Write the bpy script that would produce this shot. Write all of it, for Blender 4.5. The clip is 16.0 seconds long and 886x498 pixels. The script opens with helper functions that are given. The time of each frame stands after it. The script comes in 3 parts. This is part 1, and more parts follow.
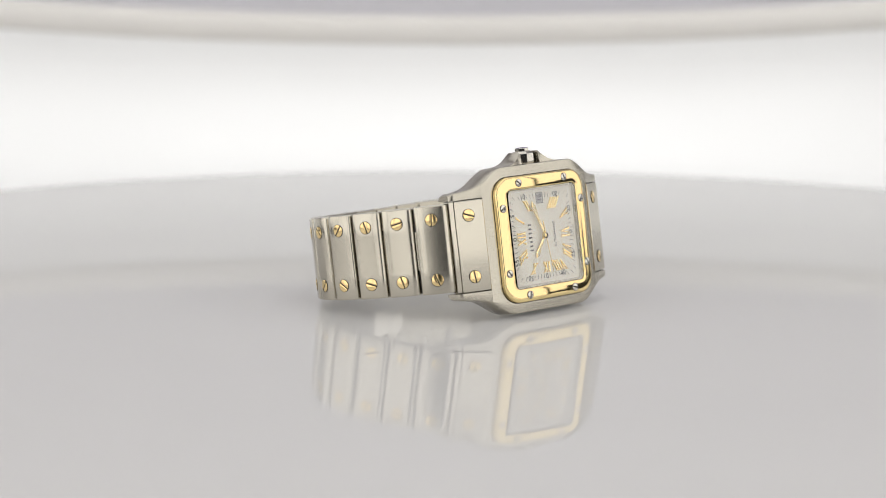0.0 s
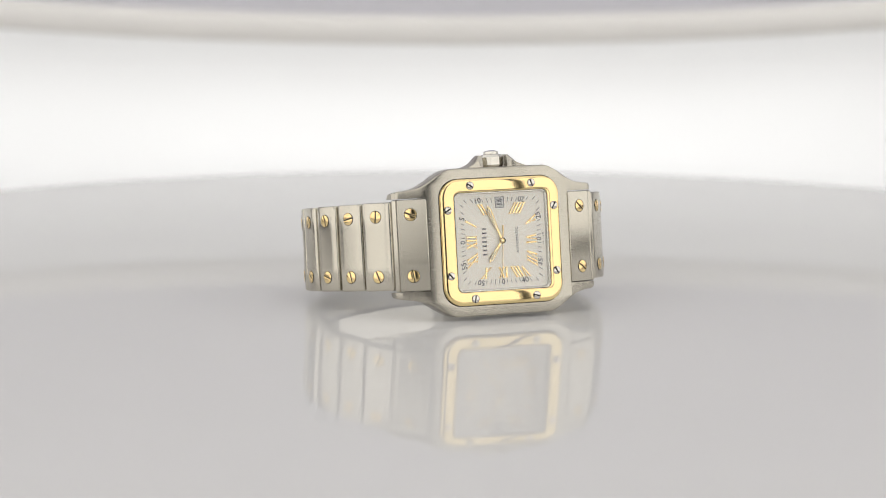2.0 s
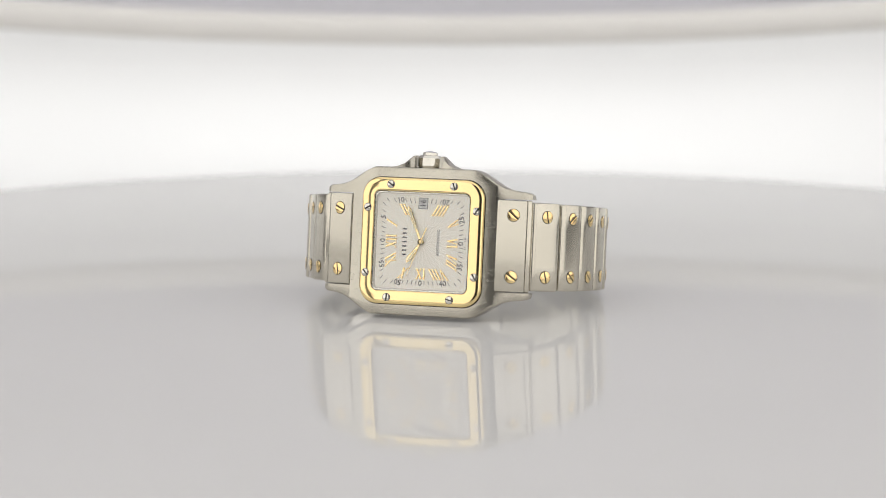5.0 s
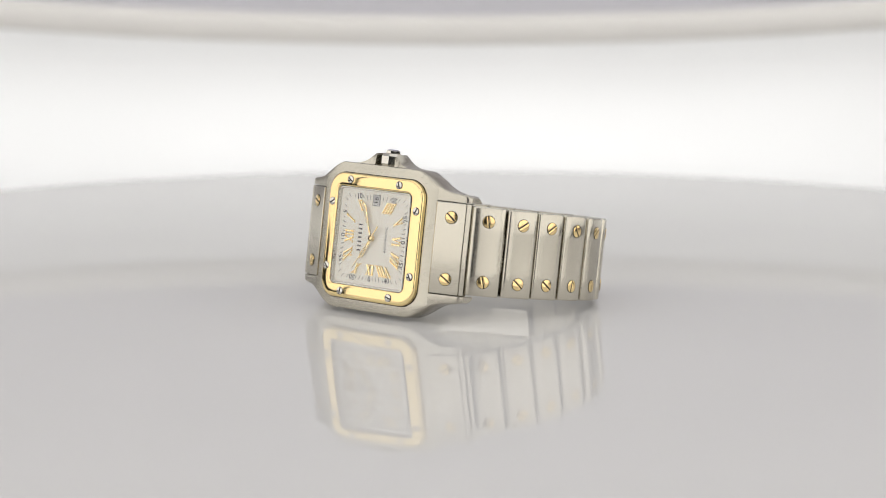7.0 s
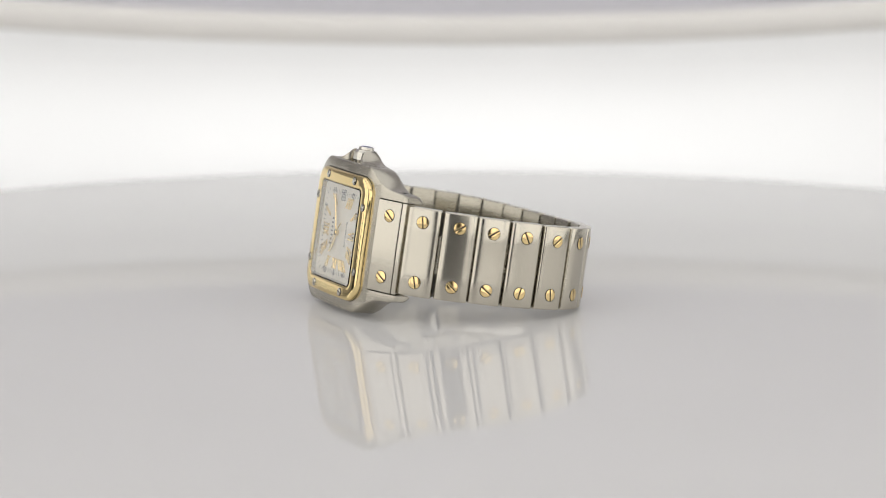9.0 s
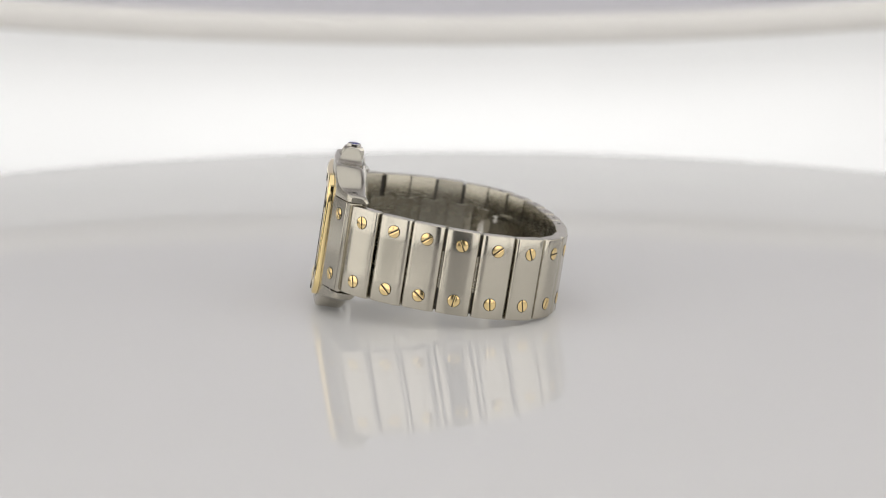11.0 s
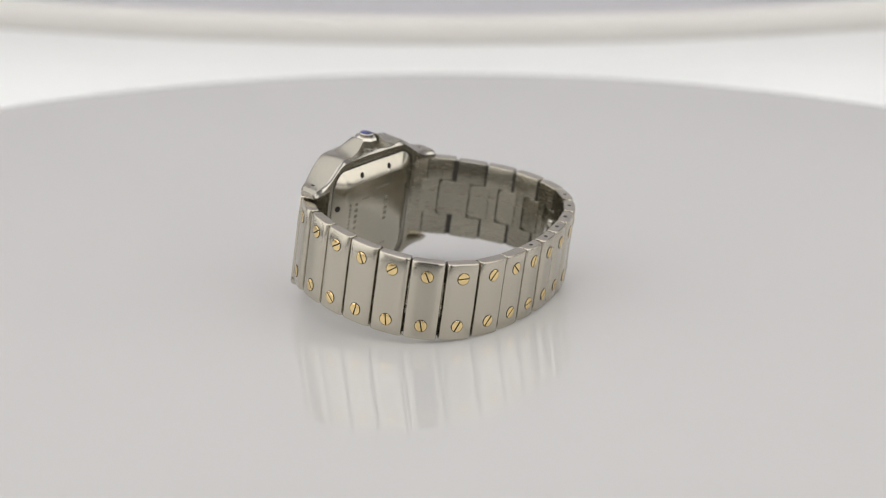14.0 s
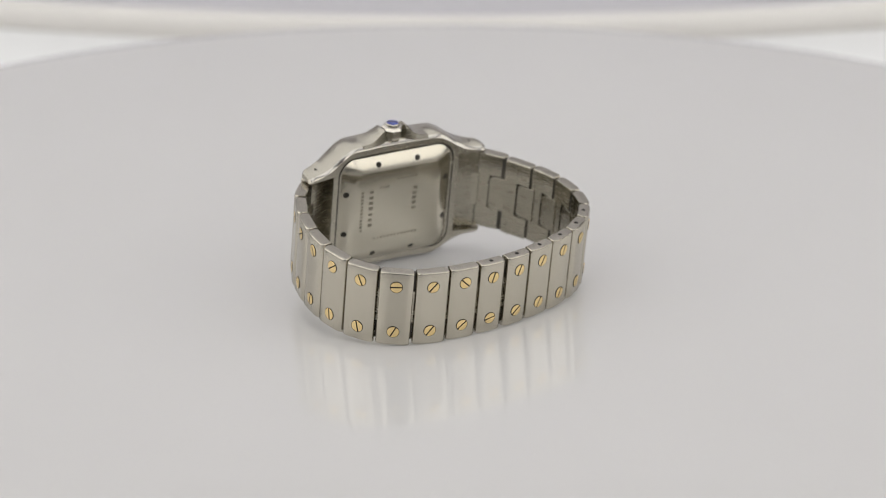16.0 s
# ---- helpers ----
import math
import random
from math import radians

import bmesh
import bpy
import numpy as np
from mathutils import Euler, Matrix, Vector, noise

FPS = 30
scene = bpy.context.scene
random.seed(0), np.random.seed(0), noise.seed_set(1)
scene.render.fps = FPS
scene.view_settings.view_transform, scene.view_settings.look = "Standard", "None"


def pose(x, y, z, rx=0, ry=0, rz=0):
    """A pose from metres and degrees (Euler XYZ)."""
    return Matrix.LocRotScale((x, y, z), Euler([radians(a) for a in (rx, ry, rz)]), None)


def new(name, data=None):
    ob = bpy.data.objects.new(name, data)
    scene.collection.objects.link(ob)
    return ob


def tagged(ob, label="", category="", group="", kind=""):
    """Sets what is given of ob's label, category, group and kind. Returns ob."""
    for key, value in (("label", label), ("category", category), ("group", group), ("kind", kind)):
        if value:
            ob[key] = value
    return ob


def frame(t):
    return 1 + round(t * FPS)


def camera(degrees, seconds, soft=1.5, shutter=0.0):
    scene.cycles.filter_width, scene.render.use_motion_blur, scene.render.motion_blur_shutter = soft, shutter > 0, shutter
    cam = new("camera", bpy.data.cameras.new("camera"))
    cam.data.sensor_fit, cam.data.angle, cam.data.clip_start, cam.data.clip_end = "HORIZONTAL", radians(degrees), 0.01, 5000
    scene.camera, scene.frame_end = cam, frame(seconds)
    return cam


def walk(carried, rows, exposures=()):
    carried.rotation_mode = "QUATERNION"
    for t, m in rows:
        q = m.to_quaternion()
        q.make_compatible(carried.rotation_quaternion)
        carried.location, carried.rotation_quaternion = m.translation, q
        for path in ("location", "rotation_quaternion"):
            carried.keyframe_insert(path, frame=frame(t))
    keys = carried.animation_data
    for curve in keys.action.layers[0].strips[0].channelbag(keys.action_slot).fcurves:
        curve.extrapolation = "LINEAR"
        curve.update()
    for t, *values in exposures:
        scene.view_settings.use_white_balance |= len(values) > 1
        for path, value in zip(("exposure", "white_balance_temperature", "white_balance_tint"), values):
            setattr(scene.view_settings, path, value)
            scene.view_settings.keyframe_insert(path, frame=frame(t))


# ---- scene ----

MM = 0.001
LIFT = 15.41            # height of the watch's own origin over the tabletop, mm
E0 = 9.253              # the camera looks down by this angle on the level table

cam = camera(17.16, 16.0, soft=1.0)
EYE = pose(-0.00089, -0.59259, 0.09101 + LIFT * MM, 90 - E0, 0, 0)
walk(cam, [(0.0, EYE), (16.0, EYE)])
cam.data.dof.use_dof = True
cam.data.dof.focus_distance = 0.579
cam.data.dof.aperture_fstop = 16.0
scene.view_settings.exposure = -0.25


# ---- materials ----
def material(name, color, metallic=0.0, rough=0.4, **more):
    mat = bpy.data.materials.new(name)
    mat.use_nodes = True
    b = mat.node_tree.nodes["Principled BSDF"]
    b.inputs["Base Color"].default_value = (*color, 1)
    b.inputs["Metallic"].default_value = metallic
    b.inputs["Roughness"].default_value = rough
    for key, value in more.items():
        b.inputs[key.replace("_", " ")].default_value = value
    return mat


def link(mat, a, out, b, inp):
    mat.node_tree.links.new(a.outputs[out], b.inputs[inp])


def add_grain(mat, stretch, scale, bump, low, high, tint=0.06):
    """Brush marks: noise drawn out along an axis, in relief and gloss, with a broader wear on top."""
    nt = mat.node_tree
    b = nt.nodes["Principled BSDF"]
    tc, mp = nt.nodes.new("ShaderNodeTexCoord"), nt.nodes.new("ShaderNodeMapping")
    mp.inputs["Scale"].default_value = stretch
    fine, broad = nt.nodes.new("ShaderNodeTexNoise"), nt.nodes.new("ShaderNodeTexNoise")
    fine.inputs["Scale"].default_value, fine.inputs["Detail"].default_value = scale, 4
    broad.inputs["Scale"].default_value, broad.inputs["Detail"].default_value = 180, 2
    link(mat, tc, "Object", mp, "Vector")
    link(mat, mp, "Vector", fine, "Vector")
    link(mat, tc, "Object", broad, "Vector")
    mix = nt.nodes.new("ShaderNodeMath")
    mix.operation = "MULTIPLY_ADD"
    mix.inputs[1].default_value = 0.75
    link(mat, fine, "Fac", mix, 0)
    half = nt.nodes.new("ShaderNodeMath")
    half.operation = "MULTIPLY"
    half.inputs[1].default_value = 0.25
    link(mat, broad, "Fac", half, 0)
    link(mat, half, "Value", mix, 2)
    rr = nt.nodes.new("ShaderNodeMapRange")
    rr.inputs["From Min"].default_value, rr.inputs["From Max"].default_value = 0.3, 0.7
    rr.inputs["To Min"].default_value, rr.inputs["To Max"].default_value = low, high
    link(mat, mix, "Value", rr, "Value")
    link(mat, rr, "Result", b, "Roughness")
    base = b.inputs["Base Color"].default_value[:]
    ramp = nt.nodes.new("ShaderNodeMix")
    ramp.data_type = "RGBA"
    ramp.inputs[6].default_value = (*[c * (1 - tint) for c in base[:3]], 1)
    ramp.inputs[7].default_value = (*[min(1, c * (1 + tint)) for c in base[:3]], 1)
    link(mat, mix, "Value", ramp, 0)
    nt.links.new(ramp.outputs[2], b.inputs["Base Color"])
    bp = nt.nodes.new("ShaderNodeBump")
    bp.inputs["Strength"].default_value, bp.inputs["Distance"].default_value = bump, 0.00002
    link(mat, fine, "Fac", bp, "Height")
    link(mat, bp, "Normal", b, "Normal")
    return mat


steel_brushed = add_grain(material("satin_steel", (0.468, 0.439, 0.374), 1.0, 0.3), (0.03, 1, 1), 6000, 0.02, 0.22, 0.29, 0.06)
link_steel = add_grain(material("satin_link_steel", (0.545, 0.511, 0.436), 1.0, 0.3), (0.05, 0.4, 1), 6000, 0.03, 0.20, 0.25, 0.04)
# inner faces: the same steel, its colour lowered for shade inside the loop
shaded_inner = add_grain(material("shaded_inner_steel", (0.42, 0.393, 0.328), 1.0, 0.26), (0.05, 0.4, 1), 6000, 0.02, 0.22, 0.30, 0.035)
steel_polished = add_grain(material("polished_steel", (0.60, 0.575, 0.52), 1.0, 0.12), (1, 1, 1), 3000, 0.03, 0.09, 0.17, 0.02)
steel_satin = add_grain(material("fine_satin_steel", (0.60, 0.565, 0.48), 1.0, 0.2), (0.05, 1, 1), 5000, 0.01, 0.16, 0.24, 0.03)
gold = add_grain(material("polished_gold", (0.83, 0.66, 0.335), 1.0, 0.08), (1, 1, 1), 2500, 0.01, 0.03, 0.07, 0.02)
gold_screw = add_grain(material("gold_screw", (0.86, 0.66, 0.33), 1.0, 0.16), (0.1, 1, 1), 6000, 0.04, 0.12, 0.20, 0.04)
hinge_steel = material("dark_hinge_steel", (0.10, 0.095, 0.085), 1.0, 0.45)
groove = material("dark_groove", (0.03, 0.027, 0.022), 0.6, 0.5)
ink = material("black_print", (0.02, 0.02, 0.022), 0.0, 0.5)
lume = material("white_lume", (0.78, 0.70, 0.50), 0.0, 0.5)
date_card = material("grey_date_card", (0.60, 0.59, 0.56), 0.0, 0.5)
etched = material("etched_steel", (0.30, 0.275, 0.22), 0.8, 0.5)
spinel = material("blue_cabochon", (0.006, 0.02, 0.20), 0.0, 0.06, Coat_Weight=1.0)
crystal_glass = material("sapphire_glass", (1, 1, 1), 0.0, 0.0, Transmission_Weight=1.0, IOR=1.5)


def dial_material():
    """Silvered dial with a struck sunburst: rays run out from the centre."""
    mat = material("silvered_sunburst", (0.92, 0.875, 0.775), 0.3, 0.42)
    nt, b = mat.node_tree, mat.node_tree.nodes["Principled BSDF"]
    tc, sep = nt.nodes.new("ShaderNodeTexCoord"), nt.nodes.new("ShaderNodeSeparateXYZ")
    link(mat, tc, "Object", sep, "Vector")
    at = nt.nodes.new("ShaderNodeMath")
    at.operation = "ARCTAN2"
    link(mat, sep, "Z", at, 0)
    link(mat, sep, "X", at, 1)
    mul = nt.nodes.new("ShaderNodeMath")
    mul.operation, mul.inputs[1].default_value = "MULTIPLY", 28.0
    link(mat, at, "Value", mul, 0)
    sine = nt.nodes.new("ShaderNodeMath")
    sine.operation = "SINE"
    link(mat, mul, "Value", sine, 0)
    noise_tex = nt.nodes.new("ShaderNodeTexNoise")
    noise_tex.inputs["Scale"].default_value = 9000
    link(mat, tc, "Object", noise_tex, "Vector")
    summed = nt.nodes.new("ShaderNodeMath")
    summed.operation = "MULTIPLY_ADD"
    summed.inputs[1].default_value = 0.25
    link(mat, noise_tex, "Fac", summed, 0)
    link(mat, sine, "Value", summed, 2)
    bp = nt.nodes.new("ShaderNodeBump")
    bp.inputs["Strength"].default_value, bp.inputs["Distance"].default_value = 0.18, 0.00006
    link(mat, summed, "Value", bp, "Height")
    link(mat, bp, "Normal", b, "Normal")
    return mat


dial_silver = dial_material()


def acrylic():
    """Translucent white acrylic with an added glow that lightens its shade, under a mirror-smooth top, with faint
    clouds in the sheet.
    """
    mat = material("white_gloss_acrylic", (0.56, 0.55, 0.541), 0.0, 0.5, Specular_IOR_Level=0.0)
    nt, b = mat.node_tree, mat.node_tree.nodes["Principled BSDF"]
    tc, n1 = nt.nodes.new("ShaderNodeTexCoord"), nt.nodes.new("ShaderNodeTexNoise")
    n1.inputs["Scale"].default_value, n1.inputs["Detail"].default_value = 9, 4
    link(mat, tc, "Object", n1, "Vector")
    rr = nt.nodes.new("ShaderNodeMapRange")
    rr.inputs["To Min"].default_value, rr.inputs["To Max"].default_value = 0.095, 0.125
    link(mat, n1, "Fac", rr, "Value")
    # faint glow added to the disc to weaken shadows round the watch
    b.inputs["Emission Color"].default_value = (0.99, 0.99, 0.985, 1)
    link(mat, rr, "Result", b, "Emission Strength")
    gloss, fres = nt.nodes.new("ShaderNodeBsdfGlossy"), nt.nodes.new("ShaderNodeFresnel")
    square, amount = nt.nodes.new("ShaderNodeMath"), nt.nodes.new("ShaderNodeMath")
    gloss.inputs["Roughness"].default_value = 0.0
    fres.inputs["IOR"].default_value = 1.42
    amount.operation = "MULTIPLY_ADD"
    amount.inputs[1].default_value, amount.inputs[2].default_value = 1.35, 0.155
    square.operation = "MULTIPLY"
    link(mat, fres, "Fac", square, 0)
    link(mat, fres, "Fac", square, 1)
    link(mat, square, "Value", amount, 0)
    both = nt.nodes.new("ShaderNodeMixShader")
    link(mat, amount, "Value", both, 0)
    link(mat, b, "BSDF", both, 1)
    link(mat, gloss, "BSDF", both, 2)
    link(mat, both, "Shader", nt.nodes["Material Output"], "Surface")
    return mat


gloss_white = acrylic()


def matt(name, color, rough=0.8, scale=30, tint=0.03):
    return add_grain(material(name, color, 0.0, rough), (1, 1, 1), scale, 0.05, rough - 0.08, rough + 0.08, tint)


wall_white = matt("white_cabinet", (0.76, 0.745, 0.785))
wall_grey = matt("grey_cabinet_side", (0.45, 0.44, 0.44))
wall_dark = matt("dark_cabinet_front", (0.03, 0.03, 0.032))
rail_grey = matt("warm_grey_rail", (0.75, 0.73, 0.70))
floor_white = matt("white_floor", (0.7, 0.7, 0.69))


def glowing(name, color, strength):
    mat = material(name, (0.6, 0.6, 0.6), 0.0, 0.6)
    b = mat.node_tree.nodes["Principled BSDF"]
    b.inputs["Emission Color"].default_value = (*color, 1)
    b.inputs["Emission Strength"].default_value = strength
    return mat


def edge_falloff(mat, full, low):
    """The diffuser's own light fades over its last centimetre, as the tube behind it stands lower, and is a little uneven."""
    nt, b = mat.node_tree, mat.node_tree.nodes["Principled BSDF"]
    tc, sep = nt.nodes.new("ShaderNodeTexCoord"), nt.nodes.new("ShaderNodeSeparateXYZ")
    link(mat, tc, "Object", sep, "Vector")
    sq, sag = nt.nodes.new("ShaderNodeMath"), nt.nodes.new("ShaderNodeMath")
    sq.operation, sag.operation = "MULTIPLY", "MULTIPLY_ADD"
    link(mat, sep, "X", sq, 0)
    link(mat, sep, "X", sq, 1)
    link(mat, sq, "Value", sag, 0)
    sag.inputs[1].default_value = -0.0046 / 0.125 ** 2
    link(mat, sep, "Z", sag, 2)
    rr = nt.nodes.new("ShaderNodeMapRange")
    rr.interpolation_type = "SMOOTHSTEP"
    rr.inputs["From Min"].default_value, rr.inputs["From Max"].default_value = 0.210, 0.2305
    rr.inputs["To Min"].default_value, rr.inputs["To Max"].default_value = full, low
    link(mat, sag, "Value", rr, "Value")
    cloud, vary = nt.nodes.new("ShaderNodeTexNoise"), nt.nodes.new("ShaderNodeMath")
    cloud.inputs["Scale"].default_value, cloud.inputs["Detail"].default_value = 14, 3
    link(mat, tc, "Object", cloud, "Vector")
    vary.operation, vary.inputs[1].default_value = "MULTIPLY_ADD", 0.10
    link(mat, cloud, "Fac", vary, 0)
    link(mat, rr, "Result", vary, 2)
    # the lamp behind the sheet makes it brightest in the middle, low down
    wide, tall, spot, peak = (nt.nodes.new("ShaderNodeMath") for _ in range(4))
    wide.operation, tall.operation, spot.operation, peak.operation = "MULTIPLY", "MULTIPLY_ADD", "EXPONENT", "MULTIPLY_ADD"
    link(mat, sq, "Value", wide, 0)
    wide.inputs[1].default_value = -1 / 0.19 ** 2
    rise, rise2 = nt.nodes.new("ShaderNodeMath"), nt.nodes.new("ShaderNodeMath")
    rise.operation, rise2.operation = "SUBTRACT", "MULTIPLY"
    rise.inputs[1].default_value = 0.2
    link(mat, sep, "Z", rise, 0)
    link(mat, rise, "Value", rise2, 0)
    link(mat, rise, "Value", rise2, 1)
    link(mat, rise2, "Value", tall, 0)
    tall.inputs[1].default_value = -1 / 0.022 ** 2
    link(mat, wide, "Value", tall, 2)
    link(mat, tall, "Value", spot, 0)
    link(mat, spot, "Value", peak, 0)
    peak.inputs[1].default_value = 0.24
    link(mat, vary, "Value", peak, 2)
    link(mat, peak, "Value", b, "Emission Strength")
    return mat


back_glow = edge_falloff(glowing("glowing_back_diffuser", (1.0, 1.0, 0.995), 0.9), 0.35, 0.22)
soft_glow = glowing("softbox_fabric", (1.0, 0.975, 0.93), 1.16)
top_glow = glowing("overhead_diffuser", (0.985, 0.985, 1.0), 0.86)

world = bpy.data.worlds.new("world")
scene.world = world
world.use_nodes = True
world.node_tree.nodes["Background"].inputs["Color"].default_value = (0.5, 0.5, 0.5, 1)
world.node_tree.nodes["Background"].inputs["Strength"].default_value = 0.2


# ---- mesh helpers (lengths in mm) ----
def to_mesh(name, bm, mats, smooth=None):
    bmesh.ops.recalc_face_normals(bm, faces=bm.faces)
    for v in bm.verts:
        v.co *= MM
    me = bpy.data.meshes.new(name)
    bm.to_mesh(me)
    bm.free()
    for m in mats if isinstance(mats, (list, tuple)) else [mats]:
        me.materials.append(m)
    if smooth:
        me.shade_smooth()
        me.set_sharp_from_angle(angle=radians(smooth))
    return me


def part(name, bm, mats, parent, label="", m=None, smooth=35):
    ob = new(name, bm if isinstance(bm, bpy.types.Mesh) else to_mesh(name, bm, mats, smooth))
    ob.parent = parent
    if m is not None:
        ob.matrix_basis = m
    return tagged(ob, label)


def mmpose(x, y, z, rx=0, ry=0, rz=0):
    return pose(x * MM, y * MM, z * MM, rx, ry, rz)


def square_loop(half, radius, y, n=8, cz=None):
    """A rounded square round the y axis."""
    out, hz = [], half if cz is None else cz
    for k, (sx, sz) in enumerate(((1, 1), (-1, 1), (-1, -1), (1, -1))):
        for i in range(n + 1):
            a = math.pi / 2 * (k + i / n)
            out.append((sx * (half - radius) + radius * math.cos(a), y, sz * (hz - radius) + radius * math.sin(a)))
    return out


def loft(bm, loops, closed=True, cap_first=False, cap_last=False):
    rings = [[bm.verts.new(p) for p in loop] for loop in loops]
    for a, b in zip(rings, rings[1:]):
        n = len(a)
        for i in range(n if closed else n - 1):
            bm.faces.new((a[i], a[(i + 1) % n], b[(i + 1) % n], b[i]))
    if cap_first:
        bm.faces.new(rings[0])
    if cap_last:
        bm.faces.new(rings[-1])
    return rings


def box(bm, x0, x1, y0, y1, z0, z1, bevel=0.0, index=0):
    v = [bm.verts.new((x, y, z)) for x in (x0, x1) for y in (y0, y1) for z in (z0, z1)]
    faces = [bm.faces.new([v[i] for i in q]) for q in ((0, 1, 3, 2), (4, 6, 7, 5), (0, 4, 5, 1), (2, 3, 7, 6), (0, 2, 6, 4), (1, 5, 7, 3))]
    for f in faces:
        f.material_index = index
    if bevel:
        edges = list({e for f in faces for e in f.edges})
        bmesh.ops.bevel(bm, geom=edges, offset=bevel, segments=2, profile=0.5, affect="EDGES")


def prism(bm, outline, y0, y1, bevel=0.0):
    """An outline in x, z given depth along y; the end at y0 is chamfered by bevel."""
    cx = sum(p[0] for p in outline) / len(outline)
    cz = sum(p[1] for p in outline) / len(outline)
    s = 1 - bevel
    loops = [[(x, y1, z) for x, z in outline], [(x, y0, z) for x, z in outline]]
    if bevel:
        loops[1] = [(x, y0 + 0.6 * abs(y1 - y0), z) for x, z in outline]
        loops.append([(cx + (x - cx) * s, y0, cz + (z - cz) * s) for x, z in outline])
    loft(bm, loops, cap_first=True, cap_last=True)


def text_mesh(name, body, size, depth, mat, spacing=1.0):
    cu = bpy.data.curves.new(name, "FONT")
    cu.body, cu.size, cu.extrude, cu.align_x, cu.align_y = body, size * MM, depth * MM, "CENTER", "CENTER"
    cu.space_character = spacing
    cu.offset = 0.018 * size * MM
    cu.resolution_u = 3
    tmp = bpy.data.objects.new(name, cu)
    scene.collection.objects.link(tmp)
    me = bpy.data.meshes.new_from_object(tmp.evaluated_get(bpy.context.evaluated_depsgraph_get()))
    bpy.data.objects.remove(tmp)
    bpy.data.curves.remove(cu)
    me.name = name
    me.materials.clear()
    me.materials.append(mat)
    return me


# ---- the light cabinet ----
def structure(name, bm, mat, label, m=None, smooth=35):
    ob = new(name, to_mesh(name, bm, mat, smooth))
    if m is not None:
        ob.matrix_basis = m
    return tagged(ob, label, kind="structure")


def cabinet():
    def slab(name, dims, mat, label):
        bm = bmesh.new()
        box(bm, *dims)
        structure(name, bm, mat, label)
    slab("floor", (-700, 700, -900, 700, -230, -200), floor_white, "white cabinet floor under the turntable")
    slab("ceiling", (-700, 700, -900, 700, 700, 730), wall_white, "white cabinet ceiling panel")
    slab("wall_west", (-730, -700, -900, 700, -230, 730), wall_grey, "grey cabinet side wall")
    slab("wall_east", (700, 730, -900, 700, -230, 730), wall_grey, "grey cabinet side wall")
    slab("wall_back", (-730, 730, 700, 730, -230, 730), wall_white, "pale lilac-white back wall, out of focus")
    slab("wall_front", (-730, 730, -930, -900, -230, 730), wall_dark, "dark front wall behind the camera")


cabinet()


def back_light():
    """A low glowing diffuser behind the table; its upper edge sags a little and carries a soft grey rail."""
    root = tagged(new("back_light_panel"), "low white glowing diffuser panel standing behind the turntable", "light panel")
    root.location = (0, 0.235, -0.2)

    def top(x):
        return 200 + 30 + 4.6 * (x / 125) ** 2 if abs(x) < 160 else 200 + 30 + 4.6 * (160 / 125) ** 2

    xs = [-420 + 12 * i for i in range(71)]
    bm = bmesh.new()
    loft(bm, [[(x, 0, 0), (x, 0, top(x)), (x, 8, top(x)), (x, 8, 0)] for x in xs], cap_first=True, cap_last=True)
    part("diffuser", bm, back_glow, root, "glowing white diffuser sheet")
    bm = bmesh.new()
    loops = []
    for x in xs:
        z = top(x) + 0.05
        loops.append([(x, y, z + dz) for y, dz in ((-0.6, 0.5), (-0.2, 0.0), (8.2, 0.0), (8.6, 0.5), (8.6, 6.2), (7.5, 7.4), (3.0, 8.2), (0.6, 7.2), (-0.6, 5.4))])
    loft(bm, loops, cap_first=True, cap_last=True)
    part("top_rail", bm, rail_grey, root, "soft warm grey rail on the upper edge", smooth=60)


back_light()


def softbox(name_label, m, w, h, mat, drop=0, skirt=12, block_side=0):
    root = tagged(new("softbox"), name_label, "softbox", group="lamps of the light cabinet")
    root.matrix_basis = m
    bm = bmesh.new()
    box(bm, -w / 2, w / 2, -h / 2, h / 2, 0, 6)
    part("diffuser", bm, mat, root, "glowing white fabric")
    bm = bmesh.new()
    for d in ((-w / 2 - 12, w / 2 + 12, h / 2, h / 2 + 12), (-w / 2 - 12, w / 2 + 12, -h / 2 - skirt, -h / 2),
              (-w / 2 - 12, -w / 2, -h / 2, h / 2), (w / 2, w / 2 + 12, -h / 2, h / 2)):
        box(bm, *d, -30, 10)
    part("frame", bm, wall_dark if skirt > 12 else wall_grey, root, "thin dull frame")
    # unseen black block, added to put a dark patch in the bezel's reflection
    if block_side:
        bm = bmesh.new()
        box(bm, min(block_side * 22, block_side * 96), max(block_side * 22, block_side * 96), -h / 2 - drop, -h / 2 + 26, 10, 22)
        part("dark_block", bm, wall_dark, root, "unseen black block added to darken the bezel's reflection")
    if drop:
        for sx in (-1, 1):
            bm = bmesh.new()
            box(bm, sx * (w / 2 - 8) - 8, sx * (w / 2 - 8) + 8, -h / 2 - drop, -h / 2 - skirt, -26, -8)
            part("leg", bm, wall_grey, root, "grey leg")


def facing(x, y, z, tx, ty, tz):
    """A pose whose +z axis points from the place to the target."""
    turn = (Vector((tx, ty, tz)) - Vector((x, y, z))).to_track_quat("Z", "Y").to_matrix().to_4x4()
    return Matrix.Translation((x, y, z)) @ turn


